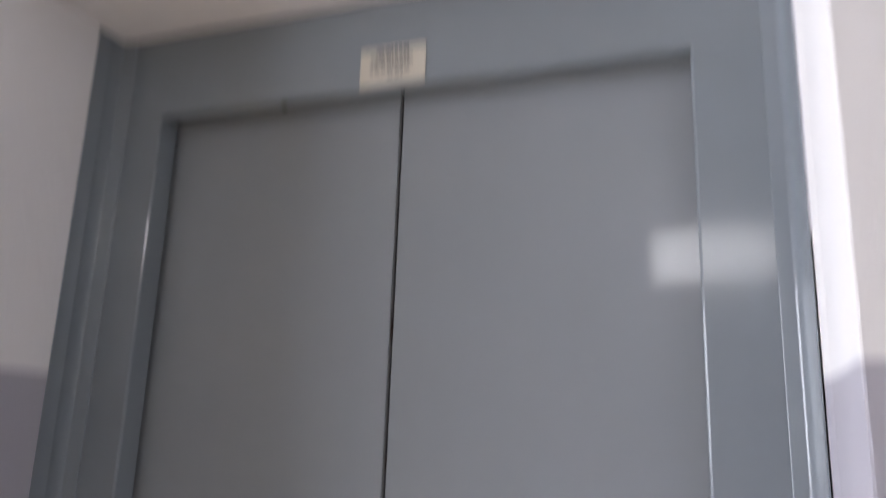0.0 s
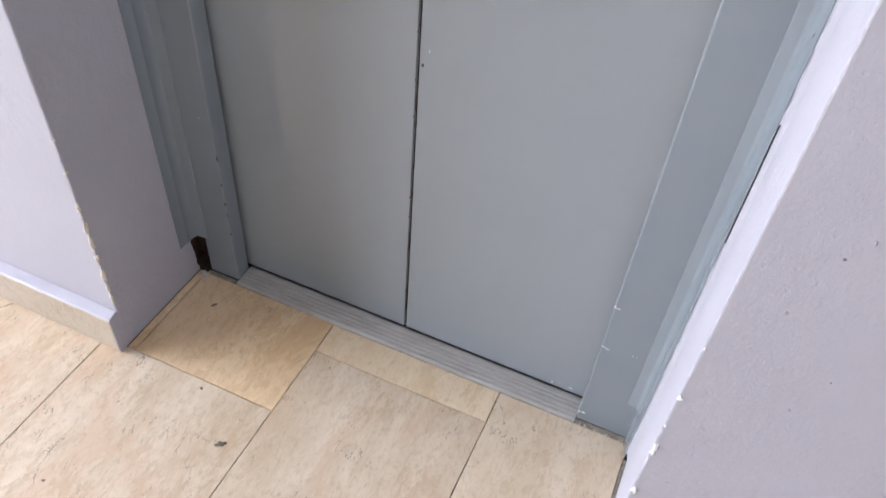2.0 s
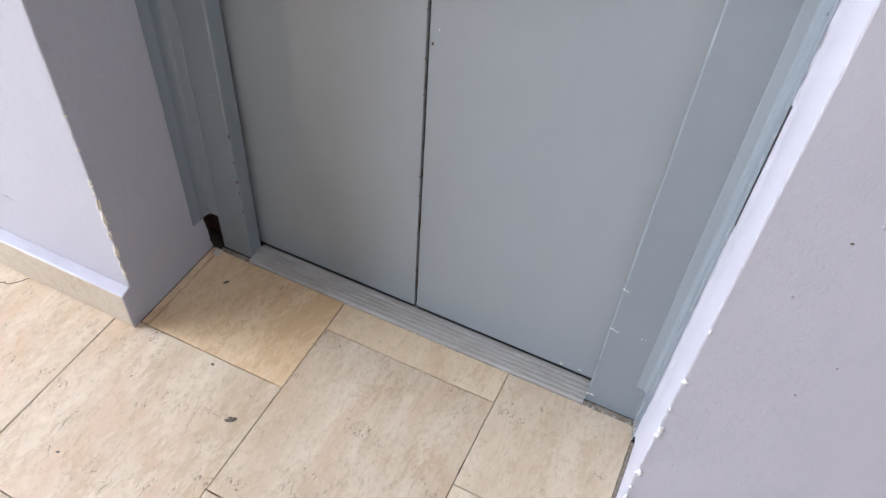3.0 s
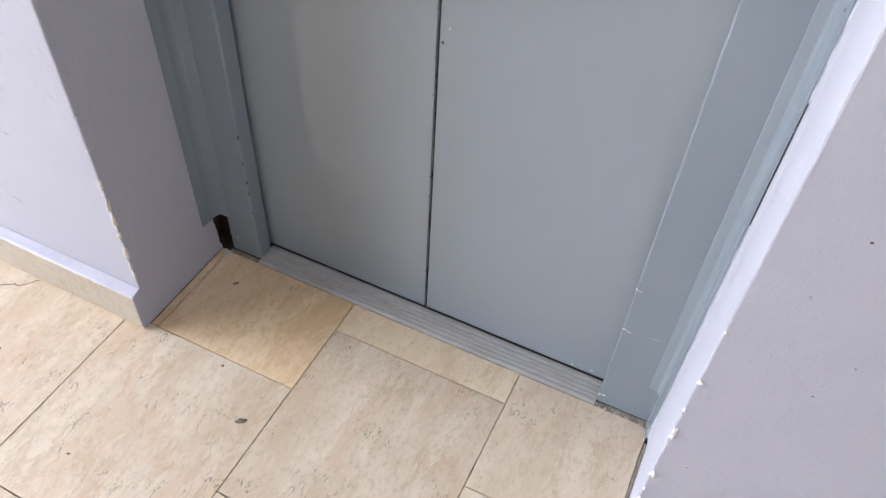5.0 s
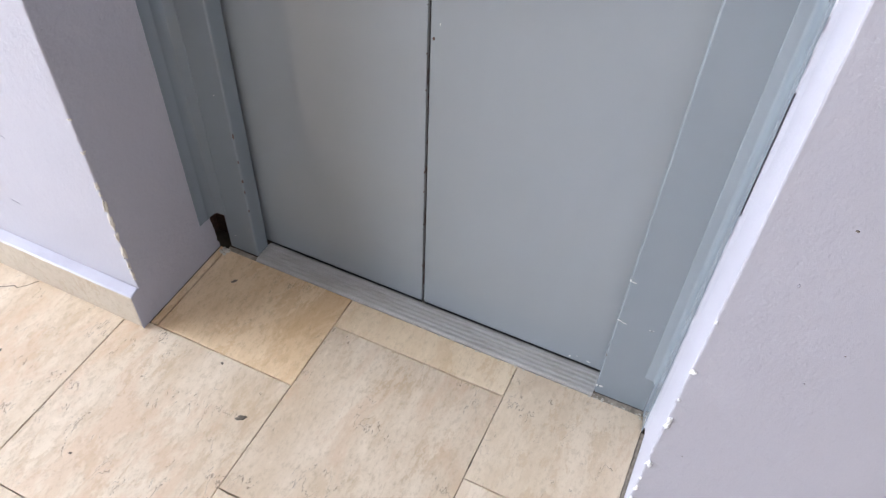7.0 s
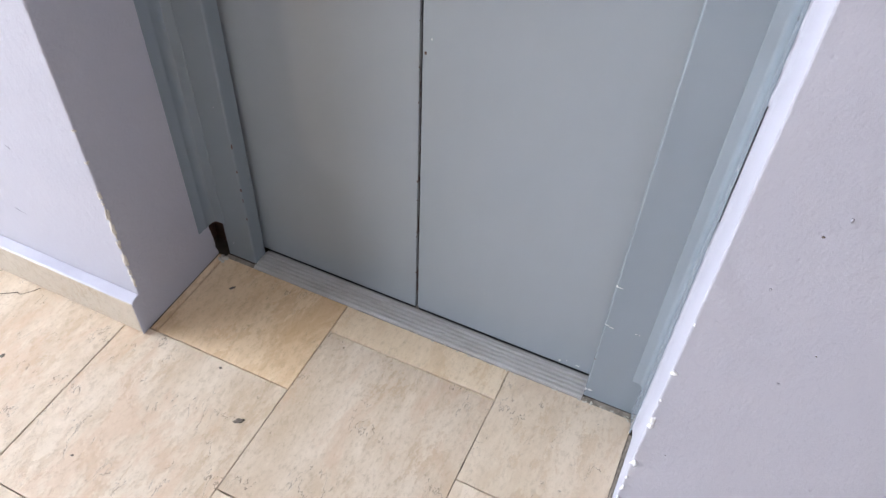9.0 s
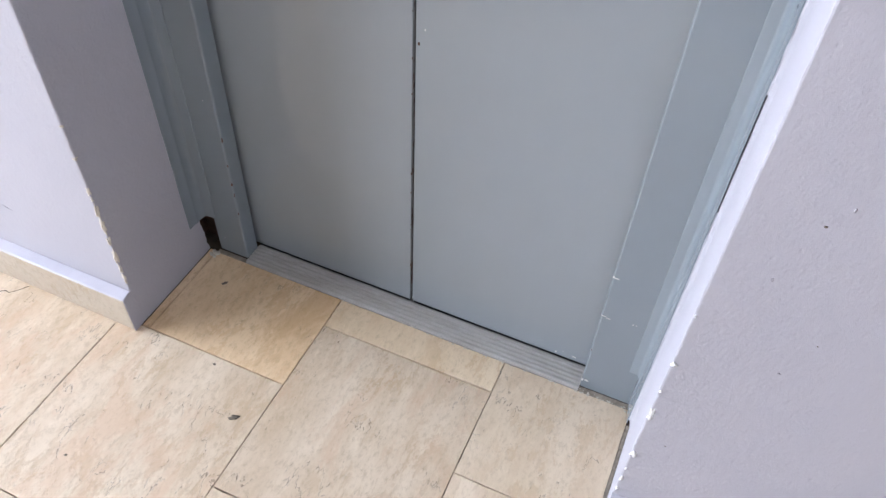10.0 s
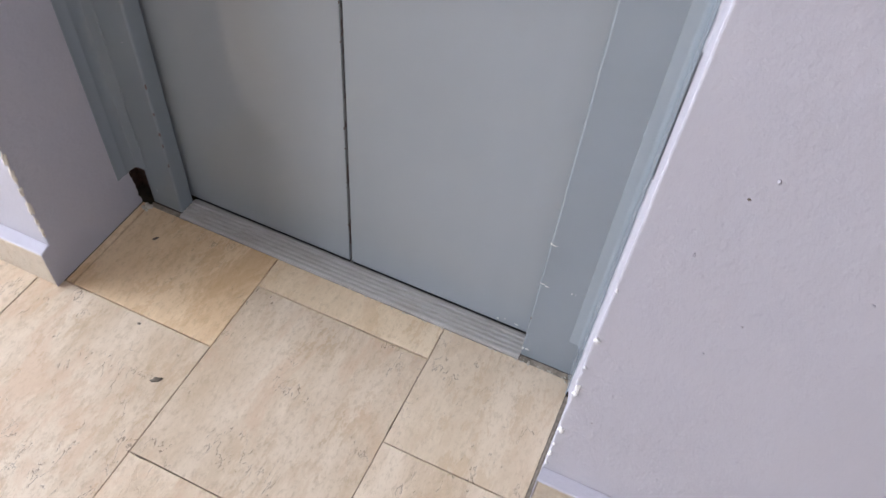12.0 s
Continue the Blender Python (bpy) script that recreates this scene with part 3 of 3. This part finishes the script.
car_part("car_sill", (-0.40, 0.112, -0.02), (0.40, 0.20, 0.003), M_ALU, 0.001)
car_part("car_floor", (-0.55, 0.36, -0.03), (0.55, 1.45, 0.004), M_VINYL)
car_part("threshold", (-0.45, 0.2005, -0.03), (0.45, 0.3595, 0.004), M_VINYL)
for lo, hi in (((-0.57, 0.36, 0.005), (-0.55, 1.45, 2.2)), ((0.55, 0.36, 0.005), (0.57, 1.45, 2.2)), ((-0.57, 1.4505, 0.005), (0.57, 1.47, 2.2))):
    car_part("car_wall", lo, hi, M_VINYL)
car_part("car_roof", (-0.57, 0.36, 2.2005), (0.57, 1.47, 2.22), M_BLACK)
car_part("lamp_panel", (-0.25, 0.7, 2.18), (0.25, 1.1, 2.1995), M_LAMP)

# ---- floor of stone tiles ----
floor = tagged(solid("floor", boxes(((ROOM_L - T, ROOM_BACK - T, -0.12), (ROOM_R + T, 0.36, -0.012))), M_GROUT), "beige travertine tile floor with dark worn joints", "floor", kind="structure")
rng = random.Random(7)


def tile(a, b, c, d, m, name="tile"):
    """A stone tile from (a, c) to (b, d) with eased top edges and a little lippage."""
    g, h = 0.0004, 0.0008
    a, b, c, d = a + g, b - g, c + h, d - h
    top = [rng.uniform(-0.0005, 0.0003) for _ in range(4)]
    e = 0.0005
    bm = bmesh.new()
    near = abs((a + b) / 2) < 0.9 and d > -0.95
    k = 18 if near else 1
    cs = ((a, c), (b, c), (b, d), (a, d))
    ring = []
    for i in range(4):
        (xa, ya), (xb, yb) = cs[i], cs[(i + 1) % 4]
        for j in range(k):
            f = j / k
            chip = (max(0.0, noise.noise((xa * 31 + f * 9, ya * 17 + i, 4.0))) ** 2 * 0.0030 + rng.random() * 0.0005) * (near and j > 0)
            inx, iny = ((0, 1), (-1, 0), (0, -1), (1, 0))[i]
            corner = j == 0
            ring.append((xa + (xb - xa) * f + inx * chip - (a + b) / 2, ya + (yb - ya) * f + iny * chip - (c + d) / 2, top[i] * (1 - f) + top[(i + 1) % 4] * f,
                         (inx if not corner else (1, -1, -1, 1)[i]) * e, (iny if not corner else (1, 1, -1, -1)[i]) * e))
    r0 = [bm.verts.new((x, y, -0.0115)) for x, y, z, ex, ey in ring]
    r1 = [bm.verts.new((x, y, z - 0.0010)) for x, y, z, ex, ey in ring]
    r2 = [bm.verts.new((x + ex, y + ey, z)) for x, y, z, ex, ey in ring]
    for p, q in ((r0, r1), (r1, r2)):
        for i in range(4 * k):
            bm.faces.new((p[i], p[(i + 1) % (4 * k)], q[(i + 1) % (4 * k)], q[i]))
    bm.faces.new(r2)
    bm.faces.new(r0[::-1])
    ob = part(name, bm, m, floor)
    ob.location = ((a + b) / 2, (c + d) / 2, 0)
    return ob


# in the recess
tile(-0.478, -0.1475, -0.2565, -0.0125, M_AMBER)
tile(-0.4965, -0.479, -0.2565, -0.010, M_AMBER, "edging")
tile(-0.1475, 0.2415, -0.092, -0.0125, M_LIME)
tile(0.2415, 0.5115, -0.285, -0.0125, M_PALE)
tile(0.5185, 0.645, -0.285, -0.262, M_TILE)
steps = [-0.284 + 0.236 * i / 60 for i in range(61)]
part("mortar_bed", loft([(0.5112, -0.0115), (0.5112, -0.0020), (0.5150, -0.0008), (0.5184, -0.0015), (0.5184, -0.0115)], steps,
                        lambda p, y, i: (p[0] + 0.0016 * noise.noise((y * 110, i, 5)) * (i in (1, 2)), y, p[1] + 0.0022 * noise.noise((y * 95, i, 2)) * (0 < i < 4))), M_MORTAR, floor,
     "crumbling dark mortar beside the reveal")
# on the landing
COLUMNS = ((-0.95, -0.55, -0.262), (-0.55, -0.1475, -0.2565), (-0.1475, 0.2415, -0.092), (0.2415, 0.645, -0.285))
for a, b, start in COLUMNS:
    y = start
    while y > ROOM_BACK + 0.03:
        n = max(y - 0.404, ROOM_BACK + 0.0225)
        tile(a, b, n, y, M_TILE)
        y = n
for k, (a, b) in enumerate(((ROOM_L + 0.0225, -4.15), (-4.15, -3.75), (-3.75, -3.35), (-3.35, -2.95), (-2.95, -2.55), (-2.55, -2.15), (-2.15, -1.75), (-1.75, -1.35), (-1.35, -0.95), (0.645, 1.05), (1.05, 1.45), (1.45, 1.85), (1.85, 2.25), (2.25, 2.65), (2.65, 3.05), (3.05, 3.45), (3.45, ROOM_R - 0.0225))):
    y = -0.262
    n = y - (0.15, 0.33, 0.24, 0.1, 0.3)[k % 5]
    while y > ROOM_BACK + 0.03:
        tile(a, b, n, y, M_TILE)
        y, n = n, max(n - 0.404, ROOM_BACK + 0.0225)
# marks trodden into the stone
for i, (x, y, w, d, r) in enumerate(((-0.193, -0.361, 0.0095, 0.0045, 0.5), (-0.406, -0.085, 0.007, 0.003, 0.9), (-0.30, -0.275, 0.003, 0.002, 0.2), (-0.72, -0.45, 0.005, 0.003, 0.6), (-0.43, -0.56, 0.003, 0.002, 0.3))):
    bm = blob((0, 0, 0), (w, d, 0.0004), i + 120, 3, 1.1)
    ob = smooth(part("gum_mark", bm, M_STAIN, floor, "dark flattened mark on the stone"))
    ob.location, ob.rotation_euler = (x, y, 0.0002), (0, 0, r)
# a cracked tile beside the skirting
CRACK = ((-0.905, -0.345), (-0.880, -0.332), (-0.862, -0.334), (-0.839, -0.321), (-0.822, -0.309), (-0.812, -0.311), (-0.798, -0.296), (-0.788, -0.281), (-0.784, -0.2765))
bm = bmesh.new()
pairs = []
for i, (x, y) in enumerate(CRACK):
    w = 0.0006 + 0.0007 * (i % 3 == 1)
    pairs.append((bm.verts.new((x, y - w, 0.0005)), bm.verts.new((x, y + w, 0.0005)), bm.verts.new((x, y - w, -0.001)), bm.verts.new((x, y + w, -0.001))))
for p, q in zip(pairs, pairs[1:]):
    for a, b in ((0, 1), (1, 3), (3, 2), (2, 0)):
        bm.faces.new((p[a], p[b], q[b], q[a]))
part("crack", bm, M_GROUT, floor, "dark crack across a tile's corner")
